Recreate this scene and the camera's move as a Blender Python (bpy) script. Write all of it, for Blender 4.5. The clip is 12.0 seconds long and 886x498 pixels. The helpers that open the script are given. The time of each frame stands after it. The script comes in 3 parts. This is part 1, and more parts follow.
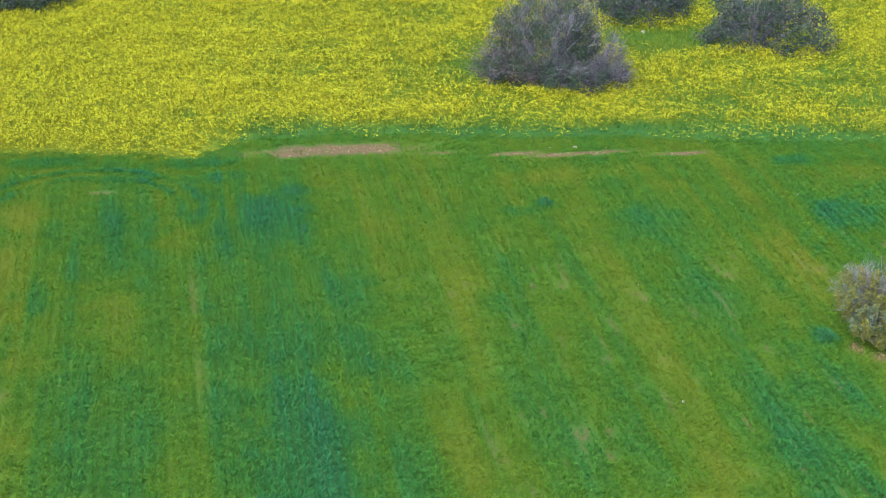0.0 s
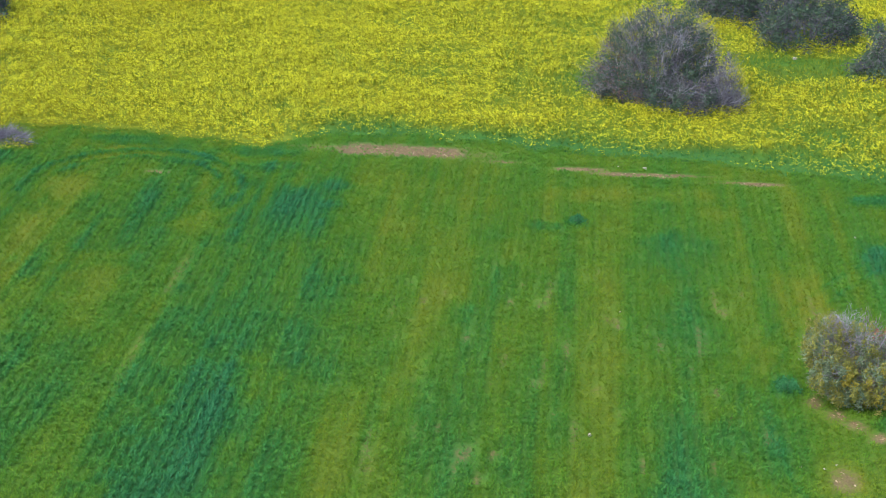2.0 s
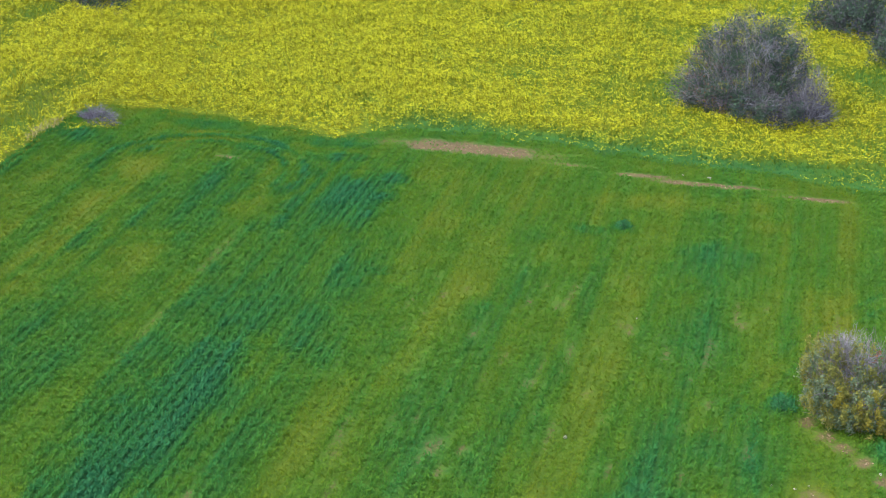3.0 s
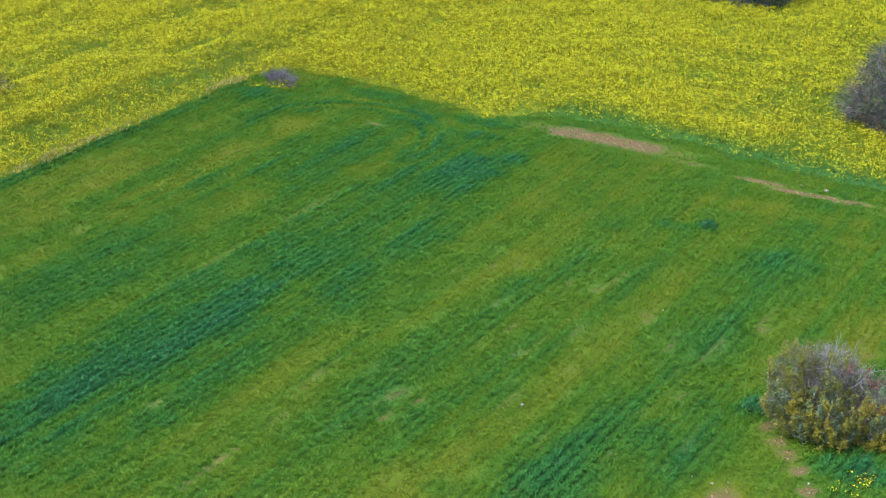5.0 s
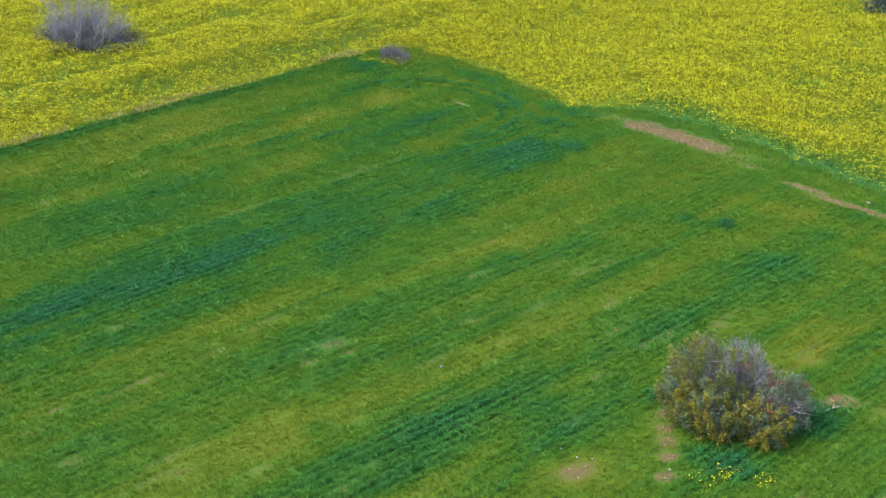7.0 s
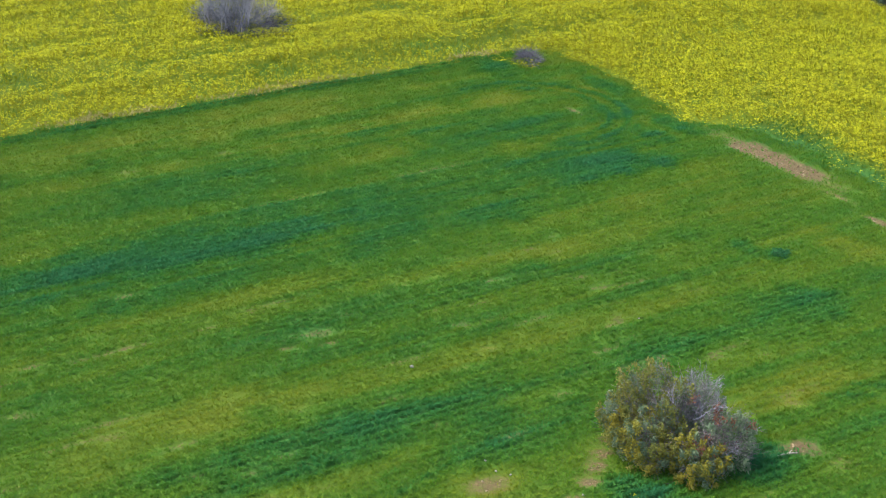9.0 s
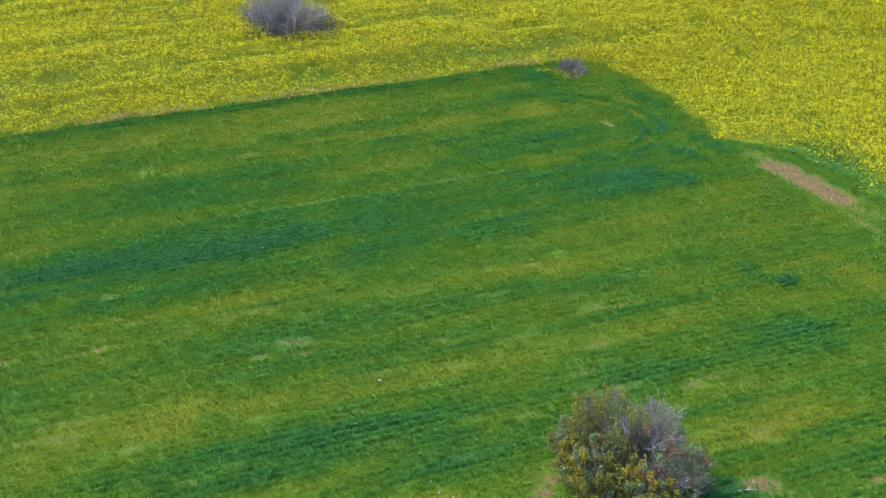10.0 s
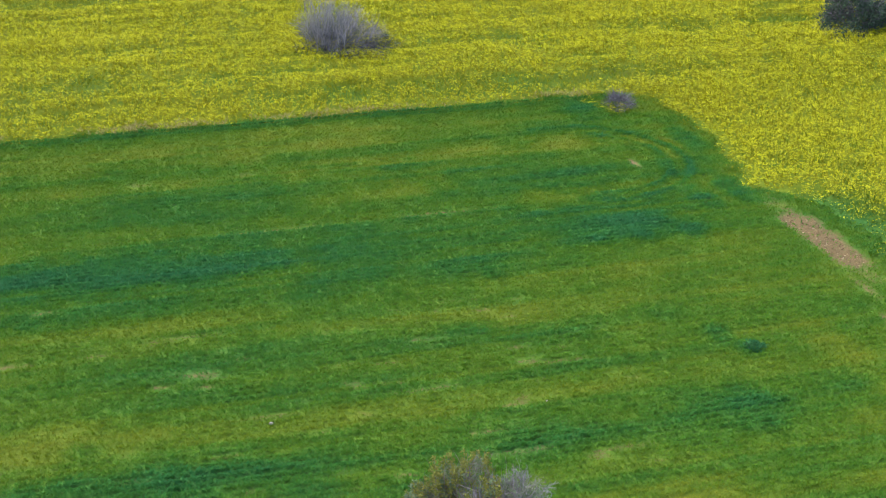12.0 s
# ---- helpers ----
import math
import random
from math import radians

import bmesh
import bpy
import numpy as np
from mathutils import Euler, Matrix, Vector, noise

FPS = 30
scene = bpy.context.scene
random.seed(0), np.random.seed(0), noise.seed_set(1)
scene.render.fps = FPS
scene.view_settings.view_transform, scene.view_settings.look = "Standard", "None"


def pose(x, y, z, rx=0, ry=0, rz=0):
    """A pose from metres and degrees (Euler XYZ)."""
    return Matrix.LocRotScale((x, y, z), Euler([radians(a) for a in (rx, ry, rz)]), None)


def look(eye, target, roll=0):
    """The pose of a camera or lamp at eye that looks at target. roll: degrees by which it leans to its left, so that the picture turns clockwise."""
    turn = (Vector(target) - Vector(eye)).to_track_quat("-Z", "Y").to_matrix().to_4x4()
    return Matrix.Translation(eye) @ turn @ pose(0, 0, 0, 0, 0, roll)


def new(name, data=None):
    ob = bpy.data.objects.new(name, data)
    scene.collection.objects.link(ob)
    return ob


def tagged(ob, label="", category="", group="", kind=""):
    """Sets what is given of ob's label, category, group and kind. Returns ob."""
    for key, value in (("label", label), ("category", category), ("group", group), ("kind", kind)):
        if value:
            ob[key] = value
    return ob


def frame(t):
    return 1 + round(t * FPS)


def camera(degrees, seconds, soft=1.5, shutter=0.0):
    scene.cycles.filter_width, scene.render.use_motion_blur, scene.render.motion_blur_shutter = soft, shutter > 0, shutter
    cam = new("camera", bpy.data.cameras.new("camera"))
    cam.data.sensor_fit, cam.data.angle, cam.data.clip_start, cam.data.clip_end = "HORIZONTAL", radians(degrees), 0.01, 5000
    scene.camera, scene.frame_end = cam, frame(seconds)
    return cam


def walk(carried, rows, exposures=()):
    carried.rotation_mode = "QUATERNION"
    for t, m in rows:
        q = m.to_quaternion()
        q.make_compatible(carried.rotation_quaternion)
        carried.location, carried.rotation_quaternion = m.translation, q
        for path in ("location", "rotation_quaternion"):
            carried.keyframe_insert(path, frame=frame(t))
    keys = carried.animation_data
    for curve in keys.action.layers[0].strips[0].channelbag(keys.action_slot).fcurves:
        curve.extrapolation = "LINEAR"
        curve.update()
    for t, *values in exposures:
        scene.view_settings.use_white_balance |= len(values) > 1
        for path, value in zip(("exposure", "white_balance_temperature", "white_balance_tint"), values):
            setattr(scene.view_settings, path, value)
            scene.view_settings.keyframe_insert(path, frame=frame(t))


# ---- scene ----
cam = camera(31.0, 12.0, soft=0.95)
PATH = [
    (0, (9.648, -78.757, 44.726), (-11.492, -9.072, 11.603), 0.84),
    (0.5, (15.650, -75.912, 44.415), (-9.822, -7.621, 11.438), 0.68),
    (1, (21.648, -72.826, 44.042), (-8.492, -6.363, 11.266), 0.39),
    (1.5, (27.320, -69.596, 43.614), (-7.368, -5.288, 11.038), 0.31),
    (2, (32.794, -66.199, 43.237), (-6.426, -4.451, 10.850), 0.18),
    (2.5, (38.189, -62.678, 42.957), (-5.700, -4.062, 10.741), 0.05),
    (3, (43.443, -59.138, 42.710), (-4.962, -4.083, 10.682), -0.06),
    (3.5, (48.533, -55.412, 42.346), (-4.132, -4.282, 10.533), -0.13),
    (4, (53.483, -51.794, 42.164), (-2.904, -4.699, 10.501), -0.11),
    (4.5, (58.216, -48.007, 41.978), (-1.449, -5.041, 10.451), -0.05),
    (5, (62.686, -44.040, 41.825), (0.207, -5.190, 10.407), 0.04),
    (5.5, (66.806, -39.862, 41.727), (1.904, -5.135, 10.393), 0.13),
    (6, (70.708, -35.273, 41.564), (4.011, -4.078, 10.285), 0.26),
    (6.5, (74.022, -30.426, 41.510), (5.671, -3.000, 10.269), 0.29),
    (7, (76.706, -25.387, 41.591), (6.831, -2.224, 10.270), 0.38),
    (7.5, (78.549, -20.405, 41.541), (7.428, -1.397, 10.228), 0.42),
    (8, (79.761, -15.415, 41.524), (7.651, -0.626, 10.196), 0.48),
    (8.5, (80.356, -10.481, 41.505), (7.524, 0.185, 10.172), 0.55),
    (9, (80.341, -5.605, 41.467), (7.031, 1.061, 10.142), 0.59),
    (9.5, (79.942, -1.004, 41.494), (6.386, 2.229, 10.202), 0.70),
    (10, (78.922, 3.600, 41.468), (5.280, 3.430, 10.215), 0.74),
    (10.5, (77.603, 8.169, 41.356), (3.978, 4.964, 10.226), 0.77),
    (11, (75.966, 12.509, 41.277), (2.481, 6.518, 10.227), 0.81),
    (11.5, (74.100, 16.670, 41.284), (0.869, 7.820, 10.318), 0.90),
    (12, (72.120, 20.690, 41.306), (-0.743, 8.936, 10.439), 0.98),
]

walk(cam, [(t, look(eye, target, roll)) for t, eye, target, roll in PATH],
     exposures=[(0, 1.68, 6060, 13.5), (3.5, 1.68, 6230, 12.5), (5.5, 1.68, 6430, 10.5), (9, 1.72, 6600, 9.5), (12, 1.71, 6740, 9)])

# ---- world, sun and exposure: a bright overcast spring day ----
SUN_ELEVATION, SUN_HEADING = 52.0, 205.0
world = bpy.data.worlds.new("overcast_sky")
scene.world = world
world.use_nodes = True
wn, wl = world.node_tree.nodes, world.node_tree.links
sky = wn.new("ShaderNodeTexSky")
sky.sky_type = "NISHITA"
sky.sun_disc = False
sky.sun_elevation, sky.sun_rotation = radians(SUN_ELEVATION), radians(SUN_HEADING)
sky.air_density, sky.dust_density = 1.0, 3.0
wl.new(sky.outputs["Color"], wn["Background"].inputs["Color"])
wn["Background"].inputs["Strength"].default_value = 0.15
sun_data = bpy.data.lights.new("sun", "SUN")
sun_data.energy, sun_data.angle, sun_data.color = 0.9, radians(60), (1.0, 0.95, 0.86)
sun = new("sun", sun_data)
sun.rotation_euler = Euler((radians(90 - SUN_ELEVATION), 0, radians(180 - SUN_HEADING)))

# ---- helpers of this scene ----
ROW_TURN = radians(27.3)
CU, SU = math.cos(ROW_TURN), math.sin(ROW_TURN)


def to_uv(x, y):
    """Across and along the sown rows."""
    return x * CU + y * SU, -x * SU + y * CU


def to_xy(u, v):
    return u * CU - v * SU, u * SU + v * CU


def step(a, b, x):
    t = np.clip((x - a) / (b - a), 0, 1)
    return t * t * (3 - 2 * t)


def vnoise(x, y, seed=0):
    """Smooth value noise, 0 to 1, one cell a unit."""
    xi, yi = np.floor(x), np.floor(y)
    fx, fy = x - xi, y - yi
    fx, fy = fx * fx * (3 - 2 * fx), fy * fy * (3 - 2 * fy)

    def cell(i, j):
        h = np.sin(i * 127.1 + j * 311.7 + seed * 74.7) * 43758.5453
        return h - np.floor(h)

    return (cell(xi, yi) * (1 - fx) + cell(xi + 1, yi) * fx) * (1 - fy) + (cell(xi, yi + 1) * (1 - fx) + cell(xi + 1, yi + 1) * fx) * fy


def fnoise(x, y, seed=0):
    return 0.55 * vnoise(x, y, seed) + 0.3 * vnoise(x * 2.1, y * 2.1, seed + 1) + 0.15 * vnoise(x * 4.3, y * 4.3, seed + 2)


def quick_mesh(name, co, faces, mats, values=None, smooth=False):
    """A mesh from arrays: faces is (n, 3) or (n, 4); values: named floats per vertex."""
    me = bpy.data.meshes.new(name)
    faces = np.asarray(faces, dtype=np.int32)
    n, k = faces.shape
    me.vertices.add(len(co))
    me.vertices.foreach_set("co", np.ascontiguousarray(co, dtype=np.float32).ravel())
    me.loops.add(n * k)
    me.loops.foreach_set("vertex_index", faces.ravel())
    me.polygons.add(n)
    me.polygons.foreach_set("loop_start", np.arange(0, n * k, k, dtype=np.int32))
    me.polygons.foreach_set("use_smooth", np.full(n, smooth, dtype=bool))
    for key, val in (values or {}).items():
        me.attributes.new(key, "FLOAT", "POINT").data.foreach_set("value", np.ascontiguousarray(val, dtype=np.float32))
    for m in mats:
        me.materials.append(m)
    me.update(calc_edges=True)
    return me


def part(name, me, parent, label=""):
    ob = new(name, me)
    ob.parent = parent
    return tagged(ob, label)


def thing(name, place, label, category, group="", kind=""):
    ob = new(name)
    ob.location = place
    return tagged(ob, label, category, group, kind)


# ---- materials ----
def material(name):
    m = bpy.data.materials.new(name)
    m.use_nodes = True
    nt = m.node_tree
    return m, nt, nt.nodes, nt.links, nt.nodes["Principled BSDF"]


def ramp(nt, stops, fac):
    r = nt.nodes.new("ShaderNodeValToRGB")
    while len(r.color_ramp.elements) < len(stops):
        r.color_ramp.elements.new(0.5)
    for e, (p, c) in zip(r.color_ramp.elements, stops):
        e.position, e.color = p, (*c, 1)
    nt.links.new(fac, r.inputs["Fac"])
    return r.outputs["Color"]


def attr(nt, name):
    a = nt.nodes.new("ShaderNodeAttribute")
    a.attribute_name = name
    return a.outputs["Fac"]


def math_node(nt, op, a, b=None, c=None):
    n = nt.nodes.new("ShaderNodeMath")
    n.operation = op
    for i, v in enumerate((a, b, c)):
        if v is None:
            continue
        if isinstance(v, (int, float)):
            n.inputs[i].default_value = v
        else:
            nt.links.new(v, n.inputs[i])
    return n.outputs[0]


def mix(nt, fac, a, b, mode="MIX"):
    n = nt.nodes.new("ShaderNodeMix")
    n.data_type, n.blend_type = "RGBA", mode
    for s, v in ((n.inputs[0], fac), (n.inputs[6], a), (n.inputs[7], b)):
        if isinstance(v, (int, float)):
            s.default_value = v
        elif isinstance(v, tuple):
            s.default_value = (*v, 1)
        else:
            nt.links.new(v, s)
    return n.outputs[2]


def noise_tex(nt, scale, detail=3.0, rough=0.6):
    g = nt.nodes.new("ShaderNodeNewGeometry")
    t = nt.nodes.new("ShaderNodeTexNoise")
    t.inputs["Scale"].default_value, t.inputs["Detail"].default_value, t.inputs["Roughness"].default_value = scale, detail, rough
    nt.links.new(g.outputs["Position"], t.inputs["Vector"])
    return t.outputs["Fac"]


def leaf_material(name, stops, key=None, spread=0.45, rough=0.7, glow=0.3):
    """Leaves: colour along the ramp by the named value or by chance, with light passing through."""
    m, nt, nodes, links, bsdf = material(name)
    g = nodes.new("ShaderNodeNewGeometry")
    rnd = g.outputs["Random Per Island"]
    fac = math_node(nt, "MULTIPLY_ADD", rnd, spread, attr(nt, key)) if key else rnd
    if key:
        fac = math_node(nt, "SUBTRACT", fac, spread / 2)
    col = ramp(nt, stops, fac)
    bright = math_node(nt, "MULTIPLY_ADD", noise_tex(nt, 0.9, 4.0), 0.7, 0.65)
    hsv = nodes.new("ShaderNodeHueSaturation")
    links.new(col, hsv.inputs["Color"])
    links.new(bright, hsv.inputs["Value"])
    links.new(hsv.outputs[0], bsdf.inputs["Base Color"])
    bsdf.inputs["Roughness"].default_value = rough
    bsdf.inputs["Specular IOR Level"].default_value = 0.12
    tr = nodes.new("ShaderNodeBsdfTranslucent")
    links.new(hsv.outputs[0], tr.inputs["Color"])
    mx = nodes.new("ShaderNodeMixShader")
    mx.inputs[0].default_value = glow
    links.new(bsdf.outputs[0], mx.inputs[1])
    links.new(tr.outputs[0], mx.inputs[2])
    links.new(mx.outputs[0], nodes["Material Output"].inputs["Surface"])
    return m


def bark_material(name, dark, light):
    m, nt, nodes, links, bsdf = material(name)
    g = nodes.new("ShaderNodeNewGeometry")
    col = ramp(nt, [(0.0, dark), (1.0, light)], g.outputs["Random Per Island"])
    col = mix(nt, math_node(nt, "MULTIPLY", noise_tex(nt, 6.0, 5.0), 0.6), col, dark)
    links.new(col, bsdf.inputs["Base Color"])
    bsdf.inputs["Roughness"].default_value = 0.85
    bsdf.inputs["Specular IOR Level"].default_value = 0.2
    return m


SOIL_DARK, SOIL_LIGHT = (0.095, 0.064, 0.030), (0.225, 0.162, 0.078)
CROP_STOPS = [(0.0, (0.165, 0.162, 0.007)), (0.25, (0.118, 0.172, 0.008)), (0.5, (0.071, 0.174, 0.012)), (0.75, (0.041, 0.174, 0.032)), (1.0, (0.032, 0.160, 0.060))]
crop_mat = leaf_material("crop_leaf", CROP_STOPS, "vigour", 0.20)
stem_mat = leaf_material("meadow_leaf", [(0.0, (0.24, 0.235, 0.01)), (0.5, (0.12, 0.18, 0.012)), (1.0, (0.03, 0.14, 0.035))], "vigour", 0.5)
flower_mat = leaf_material("yellow_petals", [(0.0, (0.40, 0.405, 0.015)), (0.5, (0.52, 0.52, 0.018)), (1.0, (0.64, 0.63, 0.03))], "tone", 0.4, glow=0.25)


def ground_material():
    """Bare earth, showing through low growth of the field and the meadow."""
    m, nt, nodes, links, bsdf = material("ground_earth_and_growth")
    soil = mix(nt, noise_tex(nt, 1.6, 8.0, 0.7), SOIL_DARK, SOIL_LIGHT)
    crumb = nodes.new("ShaderNodeMapRange")
    crumb.inputs["From Min"].default_value, crumb.inputs["From Max"].default_value = 0.42, 0.62
    links.new(noise_tex(nt, 9.0, 6.0, 0.75), crumb.inputs["Value"])
    soil = mix(nt, math_node(nt, "MULTIPLY", crumb.outputs[0], 0.65), soil, (0.055, 0.042, 0.018))
    wobble = math_node(nt, "MULTIPLY_ADD", noise_tex(nt, 2.2, 6.0, 0.7), 0.5, -0.25)
    green = ramp(nt, CROP_STOPS, math_node(nt, "ADD", attr(nt, "vigour"), wobble))
    under = mix(nt, math_node(nt, "MULTIPLY", noise_tex(nt, 7.0, 5.0, 0.7), 1.1), (0.034, 0.068, 0.009), green)
    low = math_node(nt, "MULTIPLY", attr(nt, "bloom"), math_node(nt, "MULTIPLY_ADD", noise_tex(nt, 4.0, 6.0, 0.7), 1.3, -0.15))
    under = mix(nt, low, under, (0.30, 0.31, 0.014))
    edge = math_node(nt, "ADD", attr(nt, "bare"), math_node(nt, "MULTIPLY_ADD", noise_tex(nt, 2.0, 9.0, 0.85), 2.0, -1.0))
    bare = nodes.new("ShaderNodeMapRange")
    bare.inputs["From Min"].default_value, bare.inputs["From Max"].default_value = 0.30, 0.75
    links.new(edge, bare.inputs["Value"])
    links.new(mix(nt, bare.outputs[0], under, soil), bsdf.inputs["Base Color"])
    bsdf.inputs["Roughness"].default_value = 0.95
    bsdf.inputs["Specular IOR Level"].default_value = 0.15
    bump = nodes.new("ShaderNodeBump")
    bump.inputs["Strength"].default_value, bump.inputs["Distance"].default_value = 0.8, 0.12
    links.new(noise_tex(nt, 5.0, 8.0, 0.75), bump.inputs["Height"])
    links.new(bump.outputs[0], bsdf.inputs["Normal"])
    return m


ground_mat = ground_material()

# ---- the plan of the field: patches as across, along, half width, half length, amount ----
LUSH = [
    (-21.0, -6, 4.4, 19, 0.38), (-16.3, -7, 2.2, 10, 0.22), (-21.7, 27.5, 5.0, 8.5, 0.38), (-20.5, 13, 7.5, 20, 0.22), (-33.2, 4.5, 1.1, 4.2, 0.36),
    (-32.0, 27, 4.0, 10, 0.27), (-32.3, 3, 3.2, 14, 0.20), (5.2, -5, 2.4, 13, 0.23), (8.3, 1, 2.4, 5.5, 0.22), (6.0, 13, 2.4, 4.5, 0.16),
    (6.3, 23, 3.0, 6.0, 0.19), (-14.0, 8, 2.0, 8, 0.16), (-5.4, 18, 1.3, 5, 0.12), (-29.0, 12, 1.6, 16, 0.12),
]
RANK = [
    (-15.4, 17.8, 1.3, 1.3, 0.30), (-3.3, 27.8, 1.3, 1.0, 0.22), (-0.9, 28.7, 1.1, 0.9, 0.24), (-8.2, 13.8, 1.0, 2.2, 0.20), (-15.2, -11.5, 0.6, 1.1, 0.32),
    (-44.6, 36.0, 2.6, 2.2, 0.34), (-30.0, 38.5, 2.2, 1.6, 0.30), (-23.8, 37.2, 2.8, 1.5, 0.36), (-18.8, 33.6, 1.6, 1.3, 0.36), (-37.0, 42.0, 4.0, 1.3, 0.32),
    (19.6, 24.0, 2.8, 3.2, 0.34), (19.8, 34.6, 2.2, 1.3, 0.34), (17.6, 2.6, 2.6, 1.7, 0.45), (18.6, 9.5, 2.0, 2.6, 0.40), (10.8, 6.3, 1.1, 1.6, 0.36),
    (-26.0, 40.4, 4.0, 1.3, 0.30), (-47.2, 8, 0.9, 40, 0.24), (4.2, -4.2, 0.9, 1.4, 0.28), (0.7, -9.8, 1.0, 1.2, 0.24), (-36.2, 18.5, 0.8, 3.2, 0.22),
]
PALE = [
    (-37.8, 0, 1.6, 14, 0.38), (-39.0, 18, 1.6, 12, 0.34), (-38.8, 31, 1.8, 3.6, 0.26), (-43.0, 8, 3.6, 32, 0.34), (-26.7, 14, 0.5, 11, 0.40),
    (-26.8, 0, 0.4, 9, 0.26), (-10.6, 3, 0.9, 15, 0.16), (-9.3, 17, 0.9, 3, 0.30), (0.8, 10, 1.2, 15, 0.22), (0.0, 33.8, 5.0, 1.6, 0.30),
    (6.5, 34.2, 3.6, 1.8, 0.30), (8.6, 31.4, 3.0, 1.3, 0.25), (-5.9, 23, 0.8, 3, 0.20), (13.5, 17, 2.2, 6.5, 0.36), (10.2, 9, 1.2, 5, 0.26),
    (-4.4, 4, 1.2, 9, 0.18), (23.5, 31.6, 4.0, 2.2, 0.30), (12.6, -3.4, 2.2, 2.2, 0.34), (-0.5, -12, 2.4, 6.5, 0.26), (-18.0, 13, 0.8, 2.0, 0.22), (-13.4, -4, 1.1, 10, 0.14),
]
BARE = [
    (-15.1, 41.8, 8.2, 1.75, 0.85), (-6.8, 40.2, 3.2, 0.7, 0.55), (-1.2, 39.0, 3.2, 0.6, 0.75), (4.4, 38.3, 5.6, 0.65, 0.95), (11.6, 37.2, 4.4, 0.5, 0.80), (-32.6, 35.5, 1.3, 0.45, 0.70),
    (-37.5, -1.6, 0.6, 1.6, 0.5), (-37.6, 6.3, 0.6, 1.0, 0.45), (-37.4, 2.6, 0.5, 2.0, 0.3), (-26.6, 18, 0.45, 4.5, 0.55), (-26.7, 6, 0.4, 5.5, 0.42),
]
STREAKS = [
    (-17.0, -10.3, 0.45, 1.3, 0.55), (-9.3, 16.8, 0.5, 0.9, 0.45), (-9.6, 5, 0.45, 2.0, 0.36), (-9.4, -0.6, 0.4, 1.6, 0.40), (-11.2, -4.4, 0.4, 1.8, 0.38), (0.9, 13.8, 0.8, 1.5, 0.44), (-2.0, 2.0, 0.4, 1.4, 0.36),
    (1.3, -7.8, 0.4, 1.6, 0.42), (1.5, -14.8, 0.6, 1.6, 0.46), (-1.1, -17.0, 0.6, 1.2, 0.42), (12.8, -3.6, 1.2, 1.9, 0.7), (18.1, 12.4, 1.1, 1.3, 0.75), (12.3, 4.6, 0.7, 1.0, 0.75), (13.3, 3.3, 0.7, 0.9, 0.75),
    (14.3, 2.2, 0.7, 0.9, 0.8), (15.3, 0.9, 0.7, 1.0, 0.75), (16.3, -0.6, 0.7, 1.0, 0.7), (-5.6, 5.4, 0.35, 1.4, 0.36), (0.6, 5.0, 0.4, 1.2, 0.34), (-1.6, 12.8, 0.35, 1.4, 0.34),
]


def patches(rows, u, v, hard=1.0):
    out = np.zeros_like(u)
    for a, b, ru, rv, amount in rows:
        d = np.sqrt(((u - a) / ru) ** 2 + ((v - b) / rv) ** 2) + 0.5 * (vnoise(u * 0.9, v * 0.9, 31) - 0.5)
        out = np.maximum(out, amount * step(1.3, 1.3 - 0.8 * hard, d))
    return out


def wheel_tracks(u, v):
    """Ruts where the tractor turned at the field's corner and at its other end; their shade is put in as darker growth.
    """
    turn = np.hypot(u + 33.6, v - 31.8)
    away = np.where((v > 30) & (u > -42), np.minimum(np.abs(turn - 8.1), np.abs(turn - 6.6) + 0.12), 9)
    bend = 8.5 + 0.020 * (v - 6) ** 2 + 0.18 * (v - 6)
    side = np.minimum(np.abs(u - bend), np.abs(u - bend - 1.6)) + 0.25
    side = np.where((v > -8) & (v < 31), side, 9)
    return np.exp(-((np.minimum(away, side) / 0.34) ** 2)) * (0.5 + 0.5 * vnoise(u / 2, v / 2, 61))


def turning_marks(u, v):
    """Bands of thick and thin growth round the bend at the field's corner."""
    reach = np.hypot(u + 33.6, v - 31.8)
    band = step(4.6, 5.8, reach) * step(10.8, 9.0, reach) * step(24, 29, v) * step(-43, -38, u)
    return 0.34 * band * (vnoise(reach / 0.75, np.arctan2(v - 31.6, u + 32.4) * 3, 63) - 0.5)


def height(u, v):
    """The ground: level, rising a little past the field's long side, with low swells."""
    rise = 1.4 * step(-36, -58, u)
    return rise + 0.16 * (vnoise(u / 9, v / 9, 3) - 0.5) + 0.05 * (vnoise(u / 1.1, v / 3.5, 5) - 0.5)


BACK_U = [-60, -49, -46, -42, -37, -30, -25.6, -23.2, -20, -16, -1, 14, 28, 60]
BACK_V = [30, 39, 42.4, 43.7, 43.8, 42.6, 41.4, 43.6, 44.6, 45.2, 42.6, 39.8, 37.6, 33]


def past_edge(u, v):
    """Metres beyond the crop's edge, into the meadow; negative within the crop."""
    wave = 1.3 * (vnoise(u / 2.3, v / 2.3, 11) - 0.5) + 0.7 * (vnoise(u / 0.8, v / 0.8, 12) - 0.5)
    return np.maximum(-47.4 - u, (v - np.interp(u, BACK_U, BACK_V)) * 0.95) + wave * np.where(v < 36, 0.55, 1.0)


